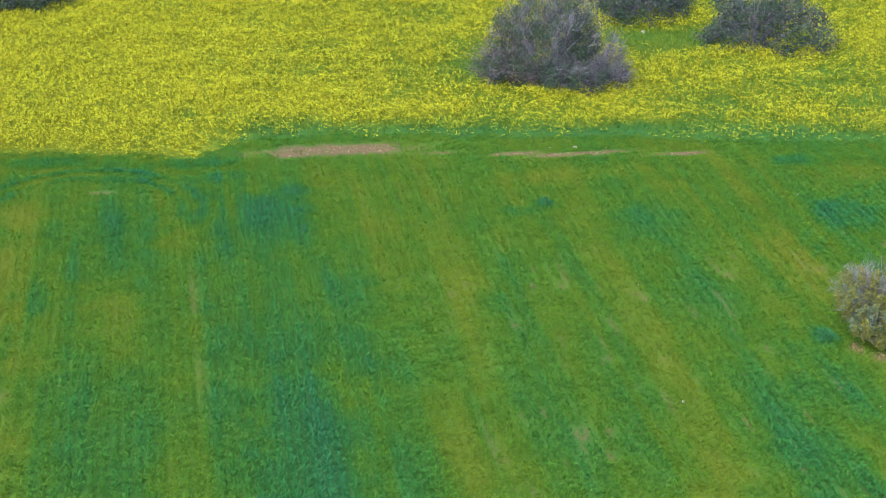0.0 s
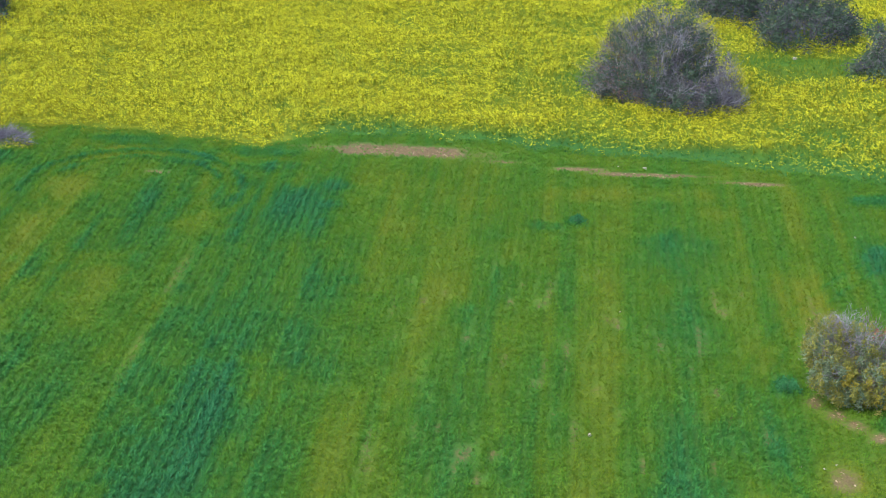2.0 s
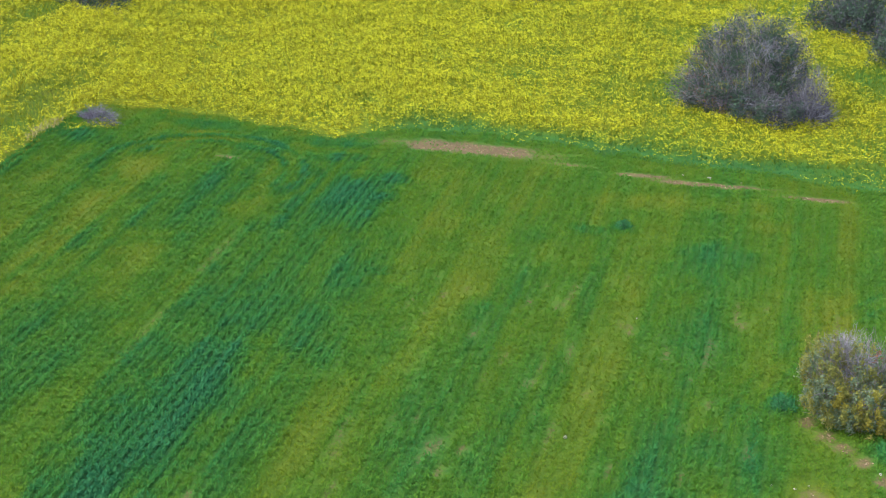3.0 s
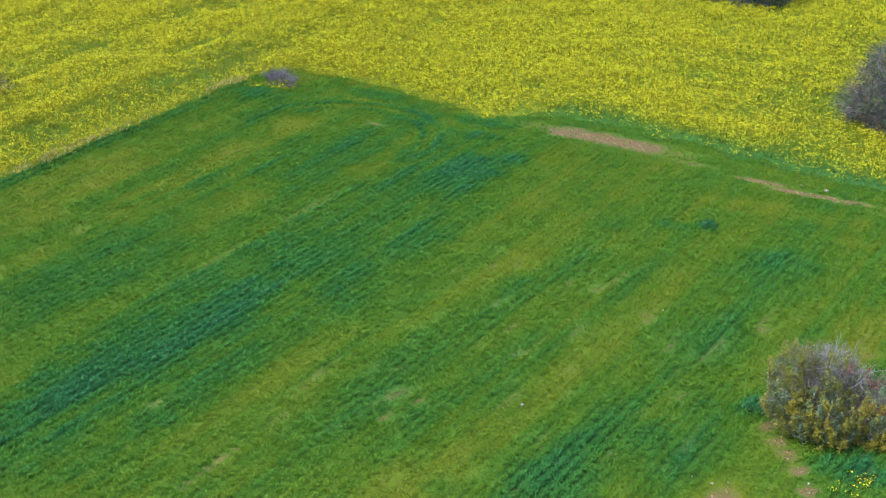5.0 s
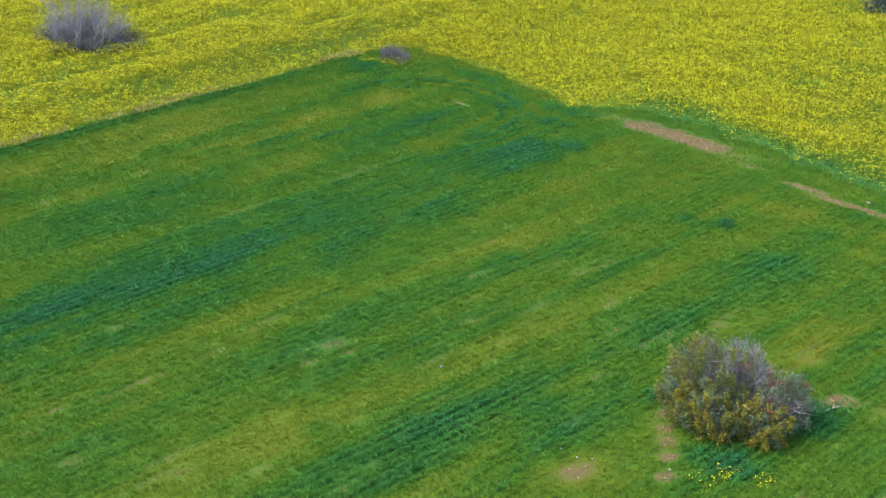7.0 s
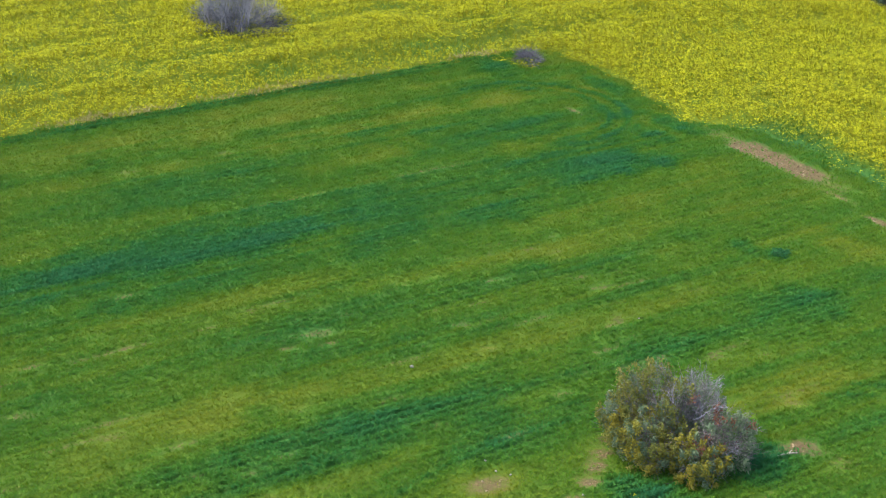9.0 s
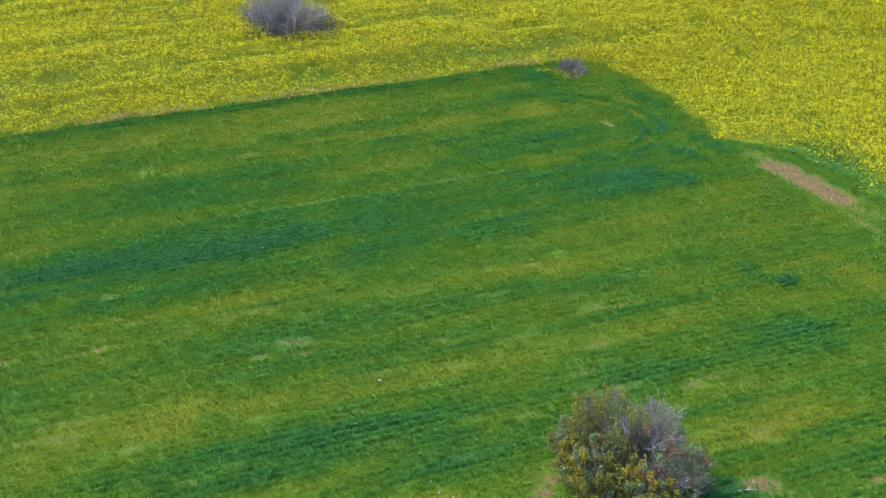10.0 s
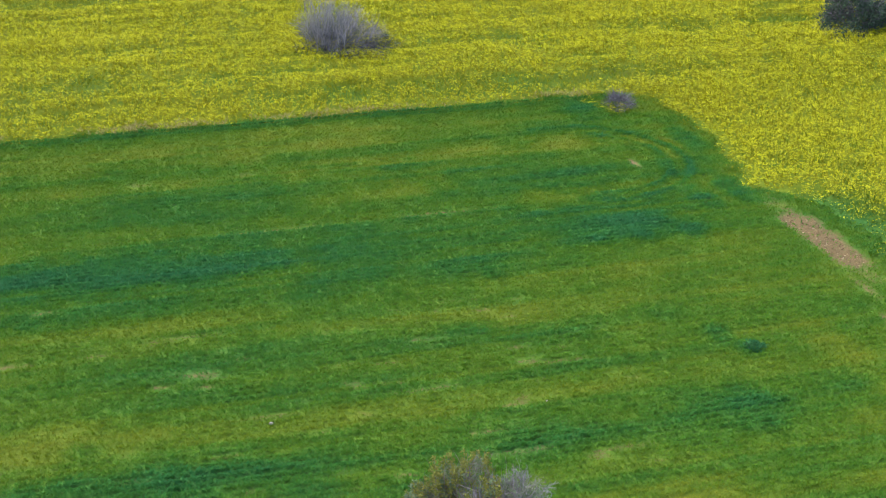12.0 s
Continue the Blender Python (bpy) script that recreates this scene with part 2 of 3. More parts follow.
def vigour(u, v):
    """How well the crop grows: 0 thin and pale, 1 dense and blue-green."""
    strip = 0.7 * vnoise(u / 0.62, v / 16, 1) + 0.4 * vnoise(u / 1.7, v / 30, 6) - 0.5
    broad = fnoise(u / 5.5, v / 15, 2) - 0.5
    blob = fnoise(u / 2.4, v / 3.2, 4) - 0.5
    g = 0.47 + 0.34 * strip + 0.22 * broad + 0.26 * blob
    streak = 0.55 + 0.9 * vnoise(u / 0.9, v / 6, 17)
    g += streak * np.maximum(patches(LUSH, u, v, 1.25), patches(RANK, u, v, 1.25)) * 0.95 - streak * patches(PALE, u, v, 1.25) * 0.55
    # shade in the wheel ruts is painted as raised vigour, a darker green
    return np.clip(g + 0.40 * wheel_tracks(u, v) + turning_marks(u, v), 0, 1)


def bare(u, v):
    specks = 0.50 * step(0.70, 0.90, vnoise(u / 0.45, v / 2.6, 51)) * step(-16, -11, u) * step(26, 18, v)
    return np.clip(np.maximum(np.maximum(patches(BARE, u, v, 1.3), patches(STREAKS, u, v, 1.3)), specks), 0, 1)


def bloom(u, v, e):
    """How thickly the meadow flowers, 0 to 1."""
    gap = 0.55 * fnoise(u / 9, v / 6, 21) + 0.45 * fnoise(u / 2.4, v / 2.0, 25)
    rows = vnoise(u / 1.3, v / 22, 22)
    left = step(-46, -52, u)
    tuft = vnoise(u / 0.55, v / 0.8, 27) - 0.5
    b = 0.84 - 0.10 * left + 1.7 * (gap - 0.5) + 1.25 * (rows - 0.5) * left + 0.35 * tuft
    wide = np.where(u < -24, 1.4, 4.6)
    b = b + 0.10 * step(-4, -14, u) - 0.27 * step(-20, 2, u) * step(36, 44, v)
    b = b * (0.15 + 0.85 * step(0, 1, e / wide))
    for a, c, ru, rv, amount in ((20, 66, 6, 4, 0.8), (13, 43, 6, 1.4, 0.5), (-14, 67, 4, 2, 0.35), (0, 60, 4, 3, 0.4), (-3, 47, 8, 1.5, 0.25), (30, 45, 5, 3, 0.2)):
        b = b - 0.8 * amount * step(1.6, 0.2, np.hypot((u - a) / ru, (v - c) / rv))
    b = np.clip(b, 0, 1) * step(-0.3, 0.5, e)
    for a, c, size in ((-46.2, 37.4, 0.9), (-44.4, 39.2, 1.3), (-45.3, 38.4, 0.8), (17.7, 0.4, 0.9), (18.2, 1.7, 0.8), (20.2, 2.4, 0.7)):
        b = np.maximum(b, (0.55 if a < 0 else 0.42) * step(size * 1.3, size * 0.5, np.hypot(u - a, v - c)))
    return b


# ---- the ground: one sheet to the horizon ----
def ground_sheet():
    grow = 1.3 ** np.arange(1, 27)
    far = np.cumsum(grow) * 0.72
    us = np.concatenate([-122 - far[::-1], np.arange(-122, 46.01, 0.6), 46 + far])
    vs = np.concatenate([-70 - far[::-1], np.arange(-70, 34.5, 0.6), np.arange(35, 44.5, 0.3), np.arange(45, 112.01, 0.6), 112 + far])
    u, v = (a.ravel() for a in np.meshgrid(us, vs, indexing="ij"))
    e = past_edge(u, v)
    x, y = to_xy(u, v)
    z = height(u, v)
    grown = np.where(e > 0, np.where(u < -40, 0.30, 0.42) + 0.3 * step(6, 1, e) * (u > -22) + 0.5 * (fnoise(u / 4, v / 4, 8) - 0.5), vigour(u, v))
    nu, nv = len(us), len(vs)
    i = (np.arange(nu - 1)[:, None] * nv + np.arange(nv - 1)[None, :]).ravel()
    faces = np.stack([i, i + nv, i + nv + 1, i + 1], 1)
    me = quick_mesh("ground", np.stack([x, y, z], 1), faces, [ground_mat], {"vigour": grown, "bare": bare(u, v), "bloom": 0.7 * step(0.3, 1.0, bloom(u, v, e))}, True)
    return tagged(new("ground", me), "brown earth under a green crop and a flowering meadow", "ground", kind="structure")


ground_sheet()
rng = np.random.default_rng(7)


def leaflets(u, v, z0, length, width, count):
    """Small leaves, one triangle each, spread round each root."""
    u, v, z0, length, width = (np.repeat(a, count) for a in (u, v, z0, length, width))
    n = len(u)
    turn = rng.uniform(0, 2 * np.pi, n)
    x, y = to_xy(u, v)
    out = length * rng.uniform(0.15, 0.8, n)
    root = np.stack([x + np.cos(turn) * out * 0.2, y + np.sin(turn) * out * 0.2, z0 + length * rng.uniform(0.0, 0.45, n)], 1)
    ahead = np.stack([np.cos(turn) * out, np.sin(turn) * out, length * rng.uniform(0.25, 0.8, n)], 1)
    side = np.stack([-np.sin(turn), np.cos(turn), rng.normal(0, 0.35, n)], 1) * (width * rng.uniform(0.6, 1.3, n))[:, None]
    co = np.stack([root, root + 0.62 * ahead + side, root + ahead - 0.45 * side], 1).reshape(-1, 3)
    return co, np.arange(3 * n).reshape(-1, 3)


# ---- the crop ----
def crop():
    n = 540000
    u, v = rng.uniform(-50, 31, n), rng.uniform(-33, 46, n)
    inside = v > np.interp(u, [-52, -50, -15, 4, 21, 31], [-20, -20, -33, -24, -7, 4])
    u, v = u[inside], v[inside]
    n = len(u)
    sown = v < np.interp(u, BACK_U, BACK_V) - 5
    drift = 0.14 * vnoise(u / 3.5, v / 9, 71)
    row = np.round((u + drift) / 0.6) * 0.6 - drift + rng.normal(0, 0.085, n)
    u = np.where(sown & (rng.random(n) < 0.44 + 0.42 * step(0.4, 0.8, vigour(u, v))), row, u)
    g, e = vigour(u, v), past_edge(u, v)
    keep = (e < 0.4) & (rng.random(n) < (0.34 + 0.72 * g) * np.maximum(1 - 1.5 * bare(u, v), 0.06)) 
    u, v, g = u[keep], v[keep], g[keep]
    tall = (0.12 + 0.17 * g) * rng.uniform(0.75, 1.25, len(u))
    co, faces = leaflets(u, v, height(u, v), tall, 0.030 + 0.021 * g, 4)
    me = quick_mesh("crop_plants", co, faces, [crop_mat], {"vigour": np.repeat(g, 12)})
    tagged(new("crop_plants", me), "green leafy crop plants in sown rows, lush and thin", "crop", kind="stuff")


crop()


# ---- the flowering meadow ----
def in_meadow(u, v):
    """The part of the meadow near enough for its plants to be told apart."""
    back = np.interp(u, [-100, -92, -76, -46, 0, 42, 50], [10, 45, 75, 92, 100, 88, 78])
    return (v < back) & (u > np.interp(v, [-18, 0, 40], [-101, -98, -94])) & (v > -18)


def meadow():
    n = 330000
    u, v = rng.uniform(-101, 50, n), rng.uniform(-18, 100, n)
    e = past_edge(u, v)
    b = bloom(u, v, e)
    ok = ((e > -0.4) | (b > 0.1)) & in_meadow(u, v)
    u, v, e, b = u[ok], v[ok], e[ok], b[ok]
    tall = (0.50 + 0.5 * fnoise(u / 3, v / 3, 41) + rng.normal(0, 0.07, len(u))) * (0.45 + 0.55 * step(0, 3, e)) * (0.55 + 0.45 * b)
    z = height(u, v)
    spread = rng.integers(0, len(u), int(1.5 * len(u)))
    us, vs = (a[spread] + rng.normal(0, 0.12, len(spread)) for a in (u, v))
    co, faces = leaflets(us, vs, z[spread], tall[spread] * rng.uniform(0.8, 1.3, len(spread)), np.full(len(spread), 0.08), 1)
    tint = np.where(us < -40, 0.36, 0.52) - 0.40 * b[spread] + 0.35 * step(6, 1, e[spread]) * (us > -22)
    me = quick_mesh("meadow_plants", co, faces, [stem_mat], {"vigour": np.repeat(tint, 3)})
    tagged(new("meadow_plants", me), "tall green stems and leaves of the flowering meadow", "meadow", kind="stuff")
    lit = (rng.random(len(u)) < 1.16 * b - 0.08) & (bare(u, v) < 0.3)
    heads = np.repeat(np.flatnonzero(lit), 6)
    m = len(heads)
    away = np.clip(rng.normal(0, 0.115, (m, 2)), -0.28, 0.28)
    x, y = to_xy(u[heads] + away[:, 0], v[heads] + away[:, 1])
    mid = np.stack([x, y, z[heads] + tall[heads] * rng.uniform(0.82, 1.06, m) - 1.6 * (away ** 2).sum(1)], 1)
    size = rng.uniform(0.030, 0.060, m)
    nrm = rng.normal(0, 0.55, (m, 3)) + (0, 0, 1)
    nrm /= np.linalg.norm(nrm, axis=1)[:, None]
    a = np.cross(nrm, rng.normal(0, 1, (m, 3)))
    a /= np.linalg.norm(a, axis=1)[:, None]
    c = np.cross(nrm, a)
    a, c = a * size[:, None], c * (size * rng.uniform(0.6, 1.2, m))[:, None]
    co = np.stack([mid - a, mid + 0.6 * a - c, mid + 0.6 * a + c], 1).reshape(-1, 3)
    tone = np.repeat(rng.uniform(0.25, 0.75, len(u))[heads], 3)
    me = quick_mesh("meadow_flowers", co, np.arange(3 * m).reshape(-1, 3), [flower_mat], {"tone": tone})
    tagged(new("meadow_flowers", me), "bright yellow mustard flowers standing thick in the meadow", "flowers", kind="stuff")


def dry_fringe():
    """Straw-coloured grass along the meadow's long edge."""
    n = 5200
    u, v = rng.uniform(-51, -46.5, n), rng.uniform(-18, 38, n)
    e = past_edge(u, v)
    keep = (e > 0.1) & (e < 1.3) & (rng.random(n) < 1.3 * (vnoise(v / 4, u / 4, 77) - 0.35))
    u, v = u[keep], v[keep]
    co, faces = leaflets(u, v, height(u, v), rng.uniform(0.3, 0.6, len(u)), np.full(len(u), 0.05), 4)
    straw = leaf_material("dry_grass", [(0.0, (0.24, 0.20, 0.07)), (1.0, (0.40, 0.35, 0.16))], None, glow=0.3)
    tagged(new("dry_grass", quick_mesh("dry_grass", co, faces, [straw])), "straw-coloured dry grass along the edge of the meadow", "grass", kind="stuff")


meadow()
dry_fringe()


# ---- crumbled earth ----
def clods():
    n = 60000
    u, v = rng.uniform(-28, 22, n), rng.uniform(-6, 45, n)
    keep = rng.random(n) < 0.75 * step(0.55, 0.85, bare(u, v))
    u, v = u[keep], v[keep]
    x, y = to_xy(u, v)
    mid = np.stack([x, y, height(u, v) + 0.015], 1)
    size = rng.uniform(0.025, 0.085, len(u))[:, None, None]
    shape = np.array([(1, 0, 0), (0, 1, 0), (-1, 0, 0), (0, -1, 0), (0, 0, 0.8)], float)[None] + rng.normal(0, 0.25, (len(u), 5, 3))
    co = (mid[:, None] + shape * size).reshape(-1, 3)
    base = np.arange(len(u))[:, None] * 5
    faces = np.stack([base + [0, 1, 4], base + [1, 2, 4], base + [2, 3, 4], base + [3, 0, 4]], 1).reshape(-1, 3)
    m, nt, nodes, links, bsdf = material("crumbled_earth")
    g = nodes.new("ShaderNodeNewGeometry")
    links.new(ramp(nt, [(0.0, SOIL_DARK), (0.7, SOIL_LIGHT), (1.0, (0.30, 0.235, 0.145))], g.outputs["Random Per Island"]), bsdf.inputs["Base Color"])
    bsdf.inputs["Roughness"].default_value = 0.95
    tagged(new("soil_clods", quick_mesh("soil_clods", co, faces, [m])), "small brown clods of crumbled earth on bare ground", "clods", kind="stuff")


clods()

# ---- shrubs ----
def tubes(p0, p1, p2, r0, r1, sides=3, cuts=4):
    """Tapered bent rods from p0 by way of p1 to p2."""
    n = len(p0)
    t = np.linspace(0, 1, cuts)[None, :, None]
    line = (1 - t) ** 2 * p0[:, None] + 2 * t * (1 - t) * p1[:, None] + t ** 2 * p2[:, None]
    along = p2 - p0
    along = along / (np.linalg.norm(along, axis=1)[:, None] + 1e-9)
    ref = np.where(np.abs(along[:, 2:3]) > 0.9, np.array([[1.0, 0, 0]]), np.array([[0, 0, 1.0]]))
    a = np.cross(along, ref)
    a /= np.linalg.norm(a, axis=1)[:, None] + 1e-9
    b = np.cross(along, a)
    ang = np.linspace(0, 2 * np.pi, sides, endpoint=False)
    ring = np.cos(ang)[None, :, None] * a[:, None] + np.sin(ang)[None, :, None] * b[:, None]
    rad = r0[:, None] * (1 - t[..., 0]) + r1[:, None] * t[..., 0]
    co = (line[:, :, None, :] + ring[:, None, :, :] * rad[:, :, None, None]).reshape(-1, 3)
    base = np.arange(n)[:, None, None] * (cuts * sides)
    j, k = np.arange(cuts - 1)[None, :, None], np.arange(sides)[None, None, :]
    i0, i1 = base + j * sides + k, base + j * sides + (k + 1) % sides
    return co, np.stack([i0, i1, i1 + sides, i0 + sides], -1).reshape(-1, 4)


def leaf_quads(r, place, size, up=0.5):
    n = len(place)
    nrm = r.normal(0, 1, (n, 3)) + (0, 0, up)
    nrm /= np.linalg.norm(nrm, axis=1)[:, None]
    a = np.cross(nrm, r.normal(0, 1, (n, 3)))
    a /= np.linalg.norm(a, axis=1)[:, None] + 1e-9
    b = np.cross(nrm, a)
    s = size * r.uniform(0.6, 1.3, n)
    a, b = a * s[:, None], b * (0.45 * s)[:, None]
    co = np.stack([place - a, place - b, place + a, place + b], 1).reshape(-1, 3)
    i = np.arange(n) * 4
    return co, np.stack([i, i + 1, i + 2, i + 3], 1)


def lumpy(d, seed, amount=0.28):
    """An uneven outline: how far the crown reaches in each direction."""
    r = np.random.default_rng(seed)
    out = np.ones(len(d))
    for k in range(9):
        w = r.normal(0, 1, 3) * (1.6 + 0.5 * k)
        out += amount / (1.3 + 0.35 * k) * np.sin(d @ w + r.uniform(0, 6.3))
    return np.clip(out, 0.45, 1.5)


def branching(r, p, d, length, radius, levels, kids=3, spread=0.5, lift=0.12, least=0.006):
    """Forked bare branches from p towards d, each fork shorter and thinner."""
    cos, fcs, count = [], [], 0
    for level in range(levels):
        n = len(p)
        end = p + d * length[:, None]
        mid = (p + end) / 2 + r.normal(0, 0.12, (n, 3)) * length[:, None]
        co, f = tubes(p, mid, end, np.maximum(radius, least), np.maximum(radius * 0.62, least * 0.8), 4 if level < 2 else 3, 3)
        cos.append(co)
        fcs.append(f + count)
        count += len(co)
        k = np.repeat(np.arange(n), kids)
        s = np.tile(np.linspace(0.45, 1.0, kids), n)[:, None]
        p0, m0, e0 = p[k], mid[k], end[k]
        p = (1 - s) ** 2 * p0 + 2 * s * (1 - s) * m0 + s ** 2 * e0
        d = d[k] + r.normal(0, spread, (n * kids, 3)) + (0, 0, lift)
        d /= np.linalg.norm(d, axis=1)[:, None]
        length, radius = length[k] * r.uniform(0.5, 0.82, n * kids), radius[k] * 0.6
    return np.vstack(cos), np.vstack(fcs)


def add_branches(root, r, count, mat, label, spread_xy, base_z, length, radius, levels, out=0.6, kids=3, lift=0.12, spread=0.5, centre=(0, 0)):
    """Forked branches under a shrub, each with its twigs a part of its own."""
    for k in range(count):
        turn = r.uniform(0, 6.283)
        way = np.array([math.cos(turn), math.sin(turn)])
        foot = np.array([[*(np.array(centre) + way * spread_xy * math.sqrt(r.random())), base_z * r.uniform(0.5, 1.2)]])
        d = np.array([[*(way * out * r.uniform(0.3, 1.2)), 1.0]])
        co, f = branching(r, foot, d / np.linalg.norm(d), np.array([length * r.uniform(0.75, 1.2)]), np.array([radius]), levels, kids, spread, lift)
        part("bare_branch", quick_mesh("bare_branch", co, f, [mat]), root, label)


def shrub(name, x, y, half, deep, tall, turn, seed, label, twig_mat, sets, stems=18, twigs=700, sprays=2500, lump=0.28, fuzz=1.0, taper=0.3, fine=0.011, limbs=0, square=2.0, category="shrub", lobes=()):
    """A many-stemmed shrub. sets: part name, material, clumps, leaves a clump, clump radius, leaf size, where(direction, depth)."""
    r = np.random.default_rng(seed)
    u, v = to_uv(np.array([x]), np.array([y]))
    root = thing(name, (x, y, float(height(u, v)[0]) - 0.05), label, category)
    root.rotation_euler = (0, 0, radians(turn))
    reach = np.array([half, deep, tall])

    def lobed(n, inner):
        """Points in the outer part of a crown of several rounded masses; lobes: centre and radii."""
        c, q = np.array(lobes)[:, :3], np.array(lobes)[:, 3:]
        k = r.integers(0, len(lobes), n * 5)
        d = r.normal(0, 1, (n * 5, 3))
        d /= np.linalg.norm(d, axis=1)[:, None]
        f = inner + (1 - inner) * r.random(n * 5) ** 0.6
        p = c[k] + d * q[k] * (lumpy(d + 0.4 * k[:, None], seed, lump) * f)[:, None]
        deep_in = (np.linalg.norm((p[:, None] - c[None]) / q[None], axis=2) < 0.8 * inner).any(1)
        ok = np.flatnonzero((p[:, 2] > 0.05) & ~deep_in)[:n]
        p, f = p[ok], f[ok]
        d = p - (0, 0, 0.28 * tall)
        return p, d / np.linalg.norm(d, axis=1)[:, None], f

    def shell(n, low=-0.05, inner=0.8):
        if lobes:
            return lobed(n, inner)
        d = r.normal(0, 1, (n, 3))
        d[:, 2] = np.abs(d[:, 2]) * 0.9 + low
        d /= np.linalg.norm(d, axis=1)[:, None]
        f = inner + (1 - inner) * r.random(n) ** 0.6
        full = (np.abs(d) ** square).sum(1) ** (-1 / square)
        p = d * reach * (lumpy(d, seed, lump) * f * full)[:, None]
        p[:, :2] *= (1.08 - taper * np.clip(p[:, 2:3] / tall, 0, 1.2))
        p[:, 2] = np.maximum(p[:, 2], 0.12)
        return p, d, f

    tip, d, _ = shell(stems, 0.35, 0.75)
    foot = np.column_stack([d[:, :2] * reach[:2] * 0.22 + r.normal(0, 0.12, (stems, 2)), np.full(stems, -0.05)])
    bend = foot * 0.6 + tip * 0.4 + np.array([0, 0, 0.25]) * tall * r.random((stems, 1))
    co, faces = tubes(foot, bend, tip, np.full(stems, 0.022 * tall + 0.02), np.full(stems, 0.012), 5, 6)
    for k in range(stems):
        part("stem", quick_mesh("stem", co[k * 30 : k * 30 + 30], faces[:25], [twig_mat], smooth=True), root)

    pick = r.integers(0, stems, twigs)
    s = r.uniform(0.25, 0.95, twigs)[:, None]
    start = (1 - s) ** 2 * foot[pick] + 2 * s * (1 - s) * bend[pick] + s ** 2 * tip[pick]
    ends, _, _ = shell(twigs * 6, 0.0, 0.8)
    ends = ends[r.integers(0, len(ends), (twigs, 6))]
    end = ends[np.arange(twigs), np.linalg.norm(ends - start[:, None], axis=2).argmin(1)]
    near = 0.55
    end = start * (1 - near) + end * near + (end - start) * 0.38 * r.random((twigs, 1))
    mid = (start + end) / 2 + r.normal(0, 0.12, (twigs, 3)) * tall * 0.25
    co, faces = tubes(start, mid, end, np.full(twigs, 0.016), np.full(twigs, 0.006), 3, 4)
    c2, _, _ = shell(sprays, 0.0, 0.72)
    out = c2 / np.linalg.norm(c2, axis=1)[:, None]
    a = c2 - out * 0.25 * fuzz
    b = c2 + (out * 0.22 + r.normal(0, 0.27, (sprays, 3)) + (0, 0, 0.08)) * fuzz
    co2, f2 = tubes(a, (a + b) / 2 + r.normal(0, 0.06, (sprays, 3)), b, np.full(sprays, fine), np.full(sprays, 0.4 * fine), 3, 3)
    for k in range(limbs):
        e3, d3, _ = shell(1, 0.05, 0.7)
        s3 = e3 * np.array([0.62, 0.62, 0.7])
        d3 = d3 + r.normal(0, 0.35, (1, 3)) + (0, 0, 0.35)
        c3, f3 = branching(r, s3, d3 / np.linalg.norm(d3), np.array([0.2 * tall * r.uniform(0.7, 1.3)]), np.array([0.03]), 4, 3, 0.55)
        part("bare_branch", quick_mesh("bare_branch", c3, f3, [pale_twig]), root, "pale bare branch")
    part("twig_tangle", quick_mesh("twig_tangle", np.vstack([co, co2]), np.vstack([faces, f2 + len(co)]), [twig_mat]), root, "grey-brown bare twigs")["kind"] = "stuff"

    for pname, mat, clumps, each, radius, size, where, *plume in sets:  # plume: height, and how far it stands proud
        p, d, f = shell(clumps * 4, -0.05, 0.62)
        chance = r.random(len(d))
        if lobes:
            chance = np.clip(0.35 * chance + 0.65 * (0.5 + 1.5 * (vnoise(p[:, 0] * 1.1 + p[:, 2], p[:, 1] * 1.1 - p[:, 2], 90 + len(pname)) - 0.5)), 0, 1)
        ok = np.flatnonzero(where(d, f, chance))[:clumps]
        rise = r.uniform(-0.5, 0.5, len(ok) * each)
        lean = np.column_stack([d[ok][:, :2] * 0.35 + r.normal(0, 0.15, (len(ok), 2)), np.full(len(ok), 0.9)]) * (plume[0] if plume else 0.3)
        slim = (1.15 - 0.9 * np.abs(rise + 0.15))[:, None]
        p = np.repeat(p[ok] * (plume[1] if len(plume) > 1 else 1.0), each, 0) + np.repeat(lean, each, 0) * rise[:, None] + np.clip(r.normal(0, radius, (len(ok) * each, 3)), -2.2 * radius, 2.2 * radius) * slim
        p[:, 2] = np.maximum(p[:, 2], 0.04)
        co, faces = leaf_quads(r, p, size)
        part(pname, quick_mesh(pname, co, faces, [mat]), root)["kind"] = "stuff"
    return root


brown_twig = bark_material("brown_twig", (0.085, 0.072, 0.072), (0.34, 0.29, 0.29))
grey_twig = bark_material("grey_twig", (0.05, 0.05, 0.058), (0.34, 0.325, 0.38))
pale_twig = bark_material("pale_dead_twig", (0.14, 0.135, 0.155), (0.40, 0.39, 0.44))
dark_leaf = leaf_material("dark_shrub_leaf", [(0.0, (0.040, 0.072, 0.046)), (0.6, (0.056, 0.095, 0.058)), (1.0, (0.078, 0.115, 0.07))], None, glow=0.2)
olive_leaf = leaf_material("olive_shrub_leaf", [(0.0, (0.13, 0.14, 0.03)), (0.6, (0.185, 0.19, 0.04)), (1.0, (0.25, 0.245, 0.06))], None, glow=0.25)
gold_leaf = leaf_material("golden_young_leaf", [(0.0, (0.19, 0.175, 0.024)), (0.6, (0.265, 0.24, 0.034)), (1.0, (0.34, 0.305, 0.055))], None, glow=0.3)
rust_leaf = leaf_material("rust_leaf", [(0.0, (0.15, 0.06, 0.035)), (0.6, (0.23, 0.10, 0.06)), (1.0, (0.31, 0.16, 0.09))], None, glow=0.2)
mauve_leaf = leaf_material("mauve_dry_leaf", [(0.0, (0.044, 0.043, 0.055)), (0.6, (0.072, 0.068, 0.086)), (1.0, (0.115, 0.104, 0.125))], None, glow=0.15)

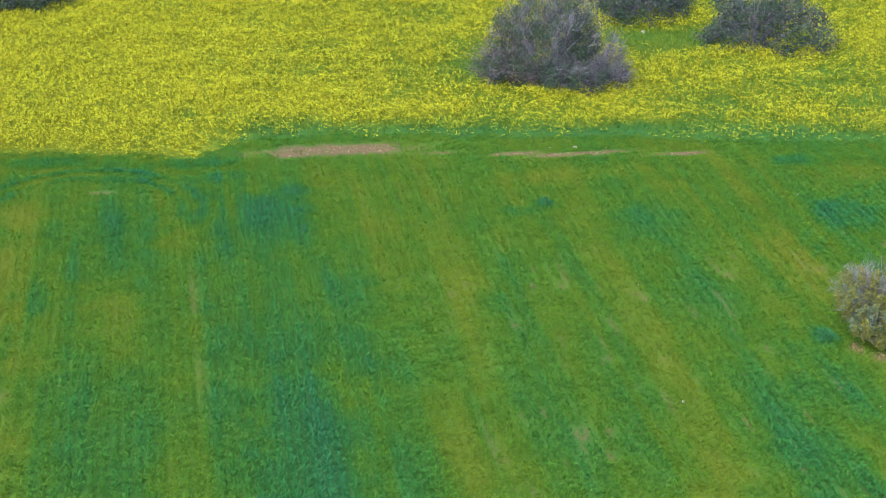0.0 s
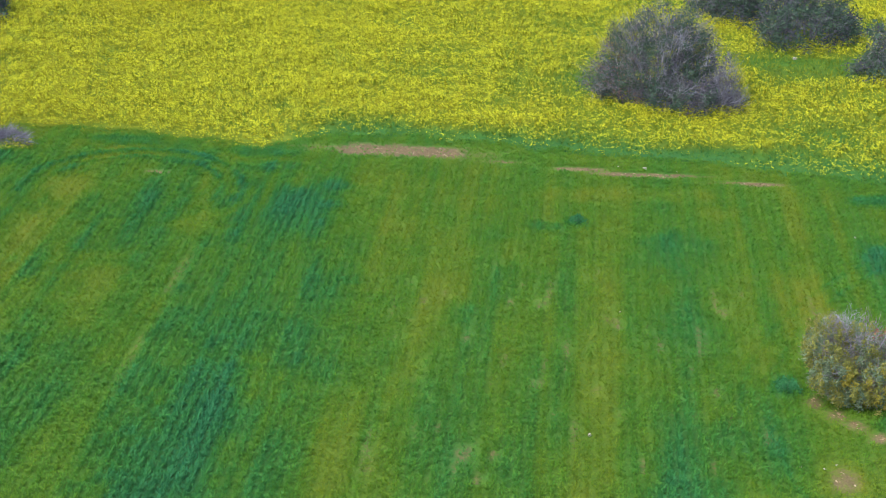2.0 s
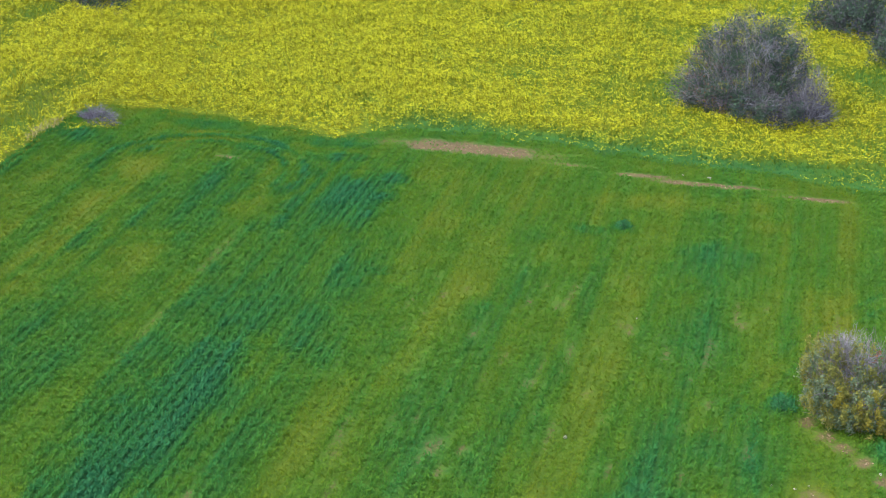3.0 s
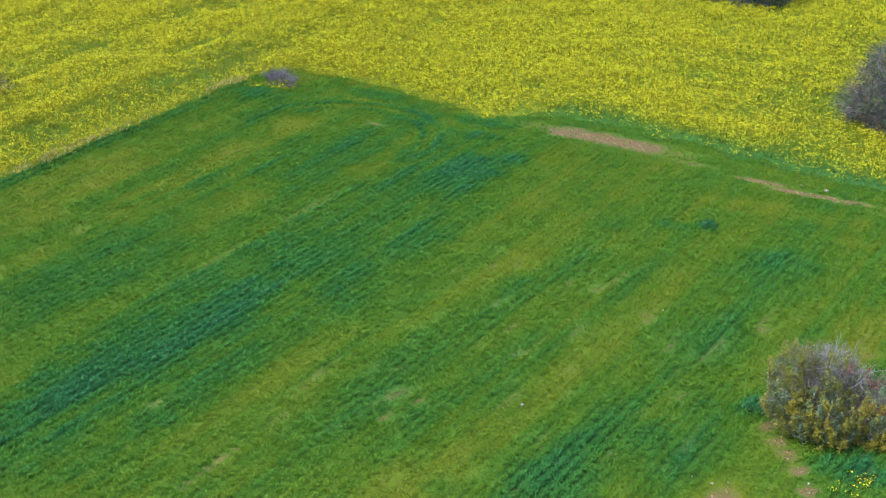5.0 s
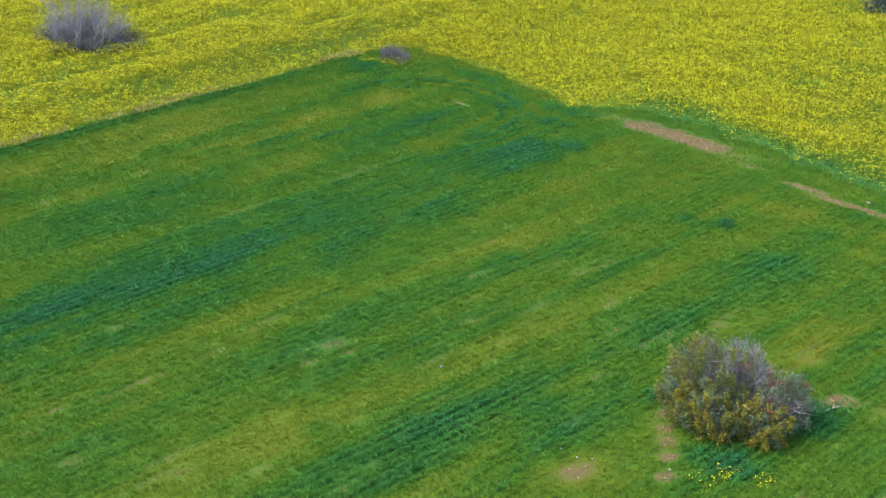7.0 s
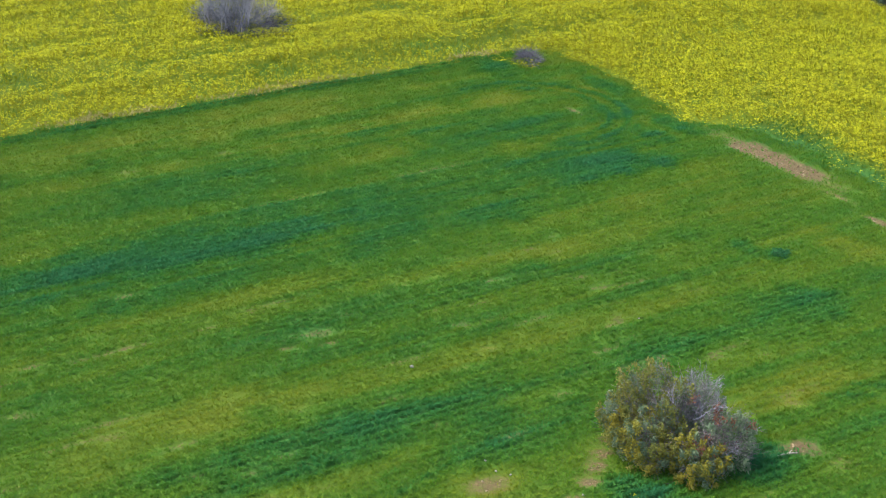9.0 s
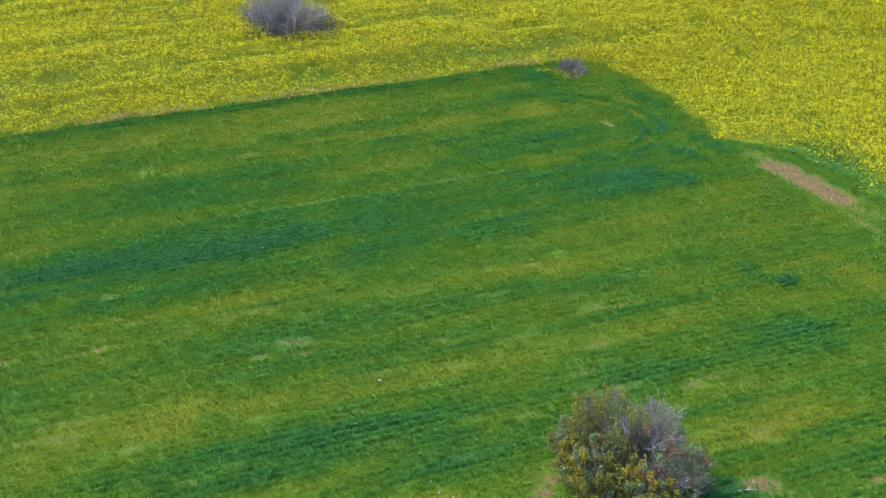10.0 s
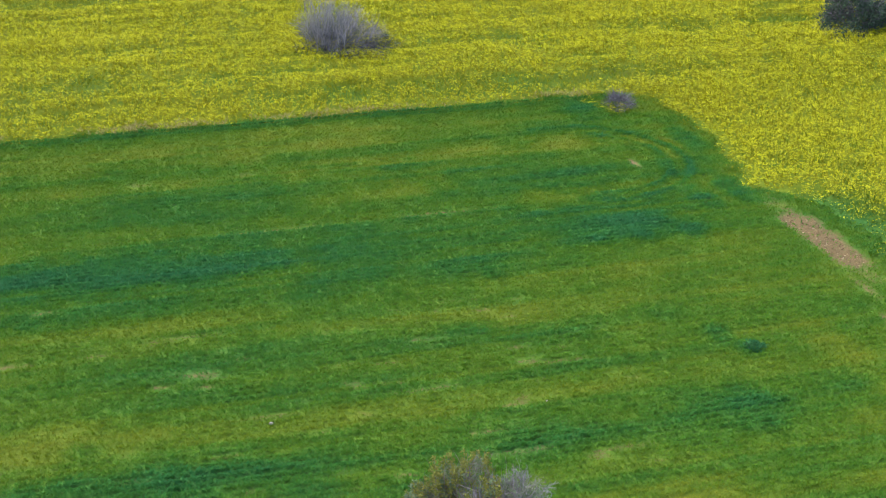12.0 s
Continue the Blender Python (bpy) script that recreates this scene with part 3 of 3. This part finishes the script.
dusty_leaf = leaf_material("dusty_dry_leaf", [(0.0, (0.12, 0.107, 0.108)), (0.6, (0.16, 0.14, 0.14)), (1.0, (0.21, 0.185, 0.18))], None, glow=0.15)


def anywhere(d, f, c):
    return f > 0


# the leafy shrub that stands alone in the crop, seen from its golden side
grey_leaf = leaf_material("grey_green_leaf", [(0.0, (0.085, 0.135, 0.075)), (0.6, (0.145, 0.20, 0.11)), (1.0, (0.21, 0.265, 0.15))], None, glow=0.25)
ACROSS, OUT = np.array([0.35, 0.94]), np.array([0.94, -0.35])
MASSES = [(-2.1, -1.0, 2.5, 1.4, 1.55), (-3.0, 0.5, 1.5, 1.3, 1.5), (-1.6, 2.0, 1.2, 1.6, 1.4), (0.2, 0.2, 2.0, 1.7, 1.7),
          (1.0, 2.2, 1.0, 1.6, 1.25), (2.5, 0.6, 1.3, 1.4, 1.4), (0.3, -1.8, 1.7, 1.6, 1.5)]
shrub(
    "mastic_shrub", 10.3, 13.3, 3.5, 3.2, 4.2, 0, 24, "large round shrub with olive and golden leaves and bare grey twigs", brown_twig,
    [
        ("foliage", grey_leaf, 400, 60, 0.15, 0.07, lambda d, f, c: (f < 0.95) & ((c > 0.5) | (d[:, 2] < 0.1)), 0.6),
        ("olive_foliage", olive_leaf, 200, 90, 0.11, 0.075, lambda d, f, c: (f > 0.86) & (d @ np.array([0.1, -0.9, 0.2]) + 0.9 * c > 0.55), 0.85, 1.04),
        ("golden_foliage", gold_leaf, 150, 110, 0.115, 0.08, lambda d, f, c: (f > 0.9) & (d @ np.array([0.75, -0.6, -0.7]) + 0.9 * c > 0.95), 0.8, 1.06),
        ("pale_foliage", grey_leaf, 110, 90, 0.12, 0.08, lambda d, f, c: (f > 0.9) & (d[:, 2] < 0.5) & (c > 0.3), 0.55, 1.05),
        ("rusty_foliage", rust_leaf, 60, 56, 0.15, 0.07, lambda d, f, c: (f > 0.86) & (d[:, 0] > 0.1) & (d[:, 1] > -0.1) & (c > 0.5), 0.5, 1.04),
        ("dry_foliage", dusty_leaf, 170, 34, 0.15, 0.05, lambda d, f, c: (f > 0.78) & (0.8 * d[:, 2] + 0.5 * d[:, 1] + 0.6 * c > 0.72), 0.9),
    ],
    stems=22, twigs=900, sprays=2200, lump=0.28, limbs=28,
    lobes=[(*(0.95 * (a * ACROSS + o * OUT)), 0.95 * z, 0.95 * w, 0.95 * w, 0.95 * h) for a, o, z, w, h in MASSES],
)
# the bare shrub that leans out beside it
dead = shrub("dead_shrub", 9.1, 14.2, 1.3, 1.3, 2.0, 0, 5, "pale leafless dead shrub standing against the leafy one", pale_twig, [("dry_foliage", mauve_leaf, 40, 24, 0.2, 0.05, lambda d, f, c: d[:, 2] < 0.7)],
             stems=6, twigs=160, sprays=300, lump=0.2, fuzz=1.0, taper=0.1, fine=0.007)
add_branches(dead, np.random.default_rng(15), 10, pale_twig, "pale forked branch", 0.7, 0.4, 1.3, 0.032, 6, 0.32)

ACROSS_BACK, OUT_BACK = np.array([0.957, 0.29]), np.array([0.29, -0.957])
BACK_MASSES = [(0, 0, 3.6, 3.2, 3.2), (-0.6, 0.8, 3.6, 2.5, 2.6), (1.4, 0.9, 3.6, 2.3, 2.6), (-1.2, -0.4, 5.9, 2.3, 1.8), (1.6, -0.3, 5.7, 2.2, 1.9), (-3.0, -0.2, 4.4, 1.6, 1.9), (3.2, 0.1, 4.0, 1.6, 2.0),
               (-4.4, 0.6, 1.7, 1.7, 1.5), (-2.5, 1.3, 1.7, 2.2, 1.8), (0.3, 2.2, 1.5, 2.2, 1.6), (3.0, 2.8, 1.3, 2.1, 1.5)]
shrub("thorn_shrub", -20.9, 52.4, 4.7, 4.3, 7.2, 0, 33, "wide tangled shrub with grey mauve twigs and dark leaves", grey_twig,
             [("foliage", dark_leaf, 560, 40, 0.3, 0.11, lambda d, f, c: (f < 0.9) | (c > 0.6)), ("dry_foliage", mauve_leaf, 420, 34, 0.28, 0.08, lambda d, f, c: c > 0.25, 0.8),
              ("pale_dry_foliage", dusty_leaf, 170, 30, 0.26, 0.06, lambda d, f, c: (f > 0.85) & (c > 0.4), 0.8),
              ("olive_foliage", olive_leaf, 70, 34, 0.22, 0.09, lambda d, f, c: (f > 0.85) & (d[:, 2] > 0.25) & (c > 0.4)),
              ("rusty_foliage", rust_leaf, 110, 26, 0.3, 0.06, lambda d, f, c: (d[:, 0] < 0.3) & (d[:, 2] < 0.7))],
             stems=26, twigs=1500, sprays=2600, lump=0.4, fuzz=1.7, limbs=46,
             lobes=[(*(a * ACROSS_BACK + o * OUT_BACK), z, w, w, h) for a, o, z, w, h in BACK_MASSES])
shrub("thorn_shrub", -15.7, 53.0, 2.3, 2.2, 3.7, 0, 34, "low blue-grey leafless shrub beside a wide tangled one", grey_twig, [("dry_foliage", mauve_leaf, 150, 30, 0.3, 0.07, anywhere)], stems=14, twigs=500, sprays=1700, fuzz=1.4, lump=0.36, limbs=10)
wispy = shrub("thorn_shrub", -67.2, -12.2, 3.4, 4.3, 2.3, 0, 35, "grey leafless shrub with wispy upright twigs amid yellow flowers", grey_twig, [("dry_foliage", mauve_leaf, 260, 40, 0.3, 0.07, lambda d, f, c: d[:, 2] < 0.4), ("foliage", dark_leaf, 120, 30, 0.3, 0.08, lambda d, f, c: d[:, 2] < 0.25)], stems=26, twigs=900, sprays=2000, lump=0.36, fuzz=1.5, fine=0.012, limbs=16)
add_branches(wispy, np.random.default_rng(16), 26, pale_twig, "pale wispy forked branch", 3.0, 0.6, 2.0, 0.04, 5, 0.42)
shrub("dead_brushwood", -58.9, 14.3, 1.7, 1.1, 0.75, 20, 36, "low heap of grey dead brushwood at the field's corner", grey_twig, [("dry_foliage", mauve_leaf, 50, 26, 0.2, 0.05, anywhere)], stems=16, twigs=300, sprays=700, fuzz=1.0, lump=0.4, limbs=4)

FAR_SCRUB = [("foliage", dark_leaf, 420, 24, 0.34, 0.15, anywhere), ("dry_foliage", mauve_leaf, 280, 20, 0.32, 0.12, anywhere)]
DARK = "dark green scrub bush with grey twigs at the meadow's far side"
for k, (x, y, half, deep, tall) in enumerate((
    (-4.5, 69.8, 5.2, 3.6, 5.0), (-16.8, 76.0, 4.8, 3.4, 4.8),
    (-58.5, 70.0, 4.4, 3.6, 4.5), (-76.0, 57.5, 5.2, 4.0, 5.0), (-85.5, 36.2, 4.6, 4.4, 4.6), (-26.0, 80.0, 4.2, 3.6, 4.6),
)):
    tagged(shrub("scrub_bush", x, y, half, deep, tall, 37 * k, 50 + k, DARK, grey_twig, FAR_SCRUB, stems=16, twigs=350, sprays=900, fuzz=1.3), group="scrub along the meadow")


weed_leaf = leaf_material("rank_weed_leaf", [(0.0, (0.032, 0.14, 0.05)), (0.6, (0.040, 0.17, 0.06)), (1.0, (0.055, 0.19, 0.068))], None, glow=0.3)
for k, (x, y, half, tall) in enumerate(((7.0, 10.4, 0.75, 0.5), (-14.3, 25.4, 0.65, 0.35))):
    weed = shrub("weed_clump", x, y, half, half * 0.8, tall, 50 * k, 80 + k, "rank blue-green leafy weed growing among the crop", brown_twig,
                 [("foliage", weed_leaf, 60, 26, 0.10, 0.07, anywhere)], stems=6, twigs=24, sprays=20, fuzz=0.2, category="weed")
    tagged(weed, group="weeds in the crop")


# ---- stones and fallen wood ----
def stone_material():
    m, nt, nodes, links, bsdf = material("pale_limestone")
    col = mix(nt, noise_tex(nt, 9.0, 6.0), (0.24, 0.21, 0.17), (0.44, 0.41, 0.36))
    links.new(col, bsdf.inputs["Base Color"])
    bsdf.inputs["Roughness"].default_value = 0.9
    return m


stone_mat = stone_material()


def stone(x, y, size, seed):
    bm = bmesh.new()
    bmesh.ops.create_icosphere(bm, subdivisions=2, radius=1.0)
    for p in bm.verts:
        k = 1 + 0.4 * noise.noise(p.co * 1.2 + Vector((seed * 3.1, 0, 0)))
        p.co = Vector((p.co.x * k * size, p.co.y * k * size * 0.75, p.co.z * k * size * 0.6))
    me = bpy.data.meshes.new("stone")
    bm.to_mesh(me)
    bm.free()
    me.materials.append(stone_mat)
    ob = new("stone", me)
    u, v = to_uv(np.array([x]), np.array([y]))
    ob.location = (x, y, float(height(u, v)[0]) + size * 0.45)
    ob.rotation_euler = (0, 0, seed * 1.7)
    return tagged(ob, "small pale limestone lying on the field", "stone", "stones on the field")


for k, (x, y, size) in enumerate((
    (-14.7, 36.9, 0.18), (0.0, 0.0, 0.13), (11.7, 3.4, 0.09), (12.1, 4.1, 0.07), (10.6, 3.0, 0.08), (14.3, 7.4, 0.09), (15.0, 6.8, 0.08),
    (-5.3, 14.1, 0.07), (-12.4, 37.6, 0.10), (-16.6, 36.2, 0.09), (-15.5, 69.8, 0.26), (3.0, 33.0, 0.09),
)):
    stone(x, y, size, k)


def fallen_branch(x, y, turn):
    root = thing("fallen_branch", (x, y, 0.0), "short pale barkless branch lying in the grass", "branch")
    root.rotation_euler = (0, 0, radians(turn))
    p0 = np.array([[-0.55, 0, 0.12], [0.1, 0.02, 0.13]])
    p2 = np.array([[0.6, 0.05, 0.14], [0.38, 0.28, 0.2]])
    co, faces = tubes(p0, (p0 + p2) / 2 + np.array([[0, 0.07, 0.05]]), p2, np.array([0.07, 0.04]), np.array([0.04, 0.018]), 6, 5)
    part("limb", quick_mesh("limb", co, faces, [bark_material("pale_bare_wood", (0.24, 0.215, 0.17), (0.36, 0.33, 0.27))], smooth=True), root)


fallen_branch(11.4, 18.4, 100)
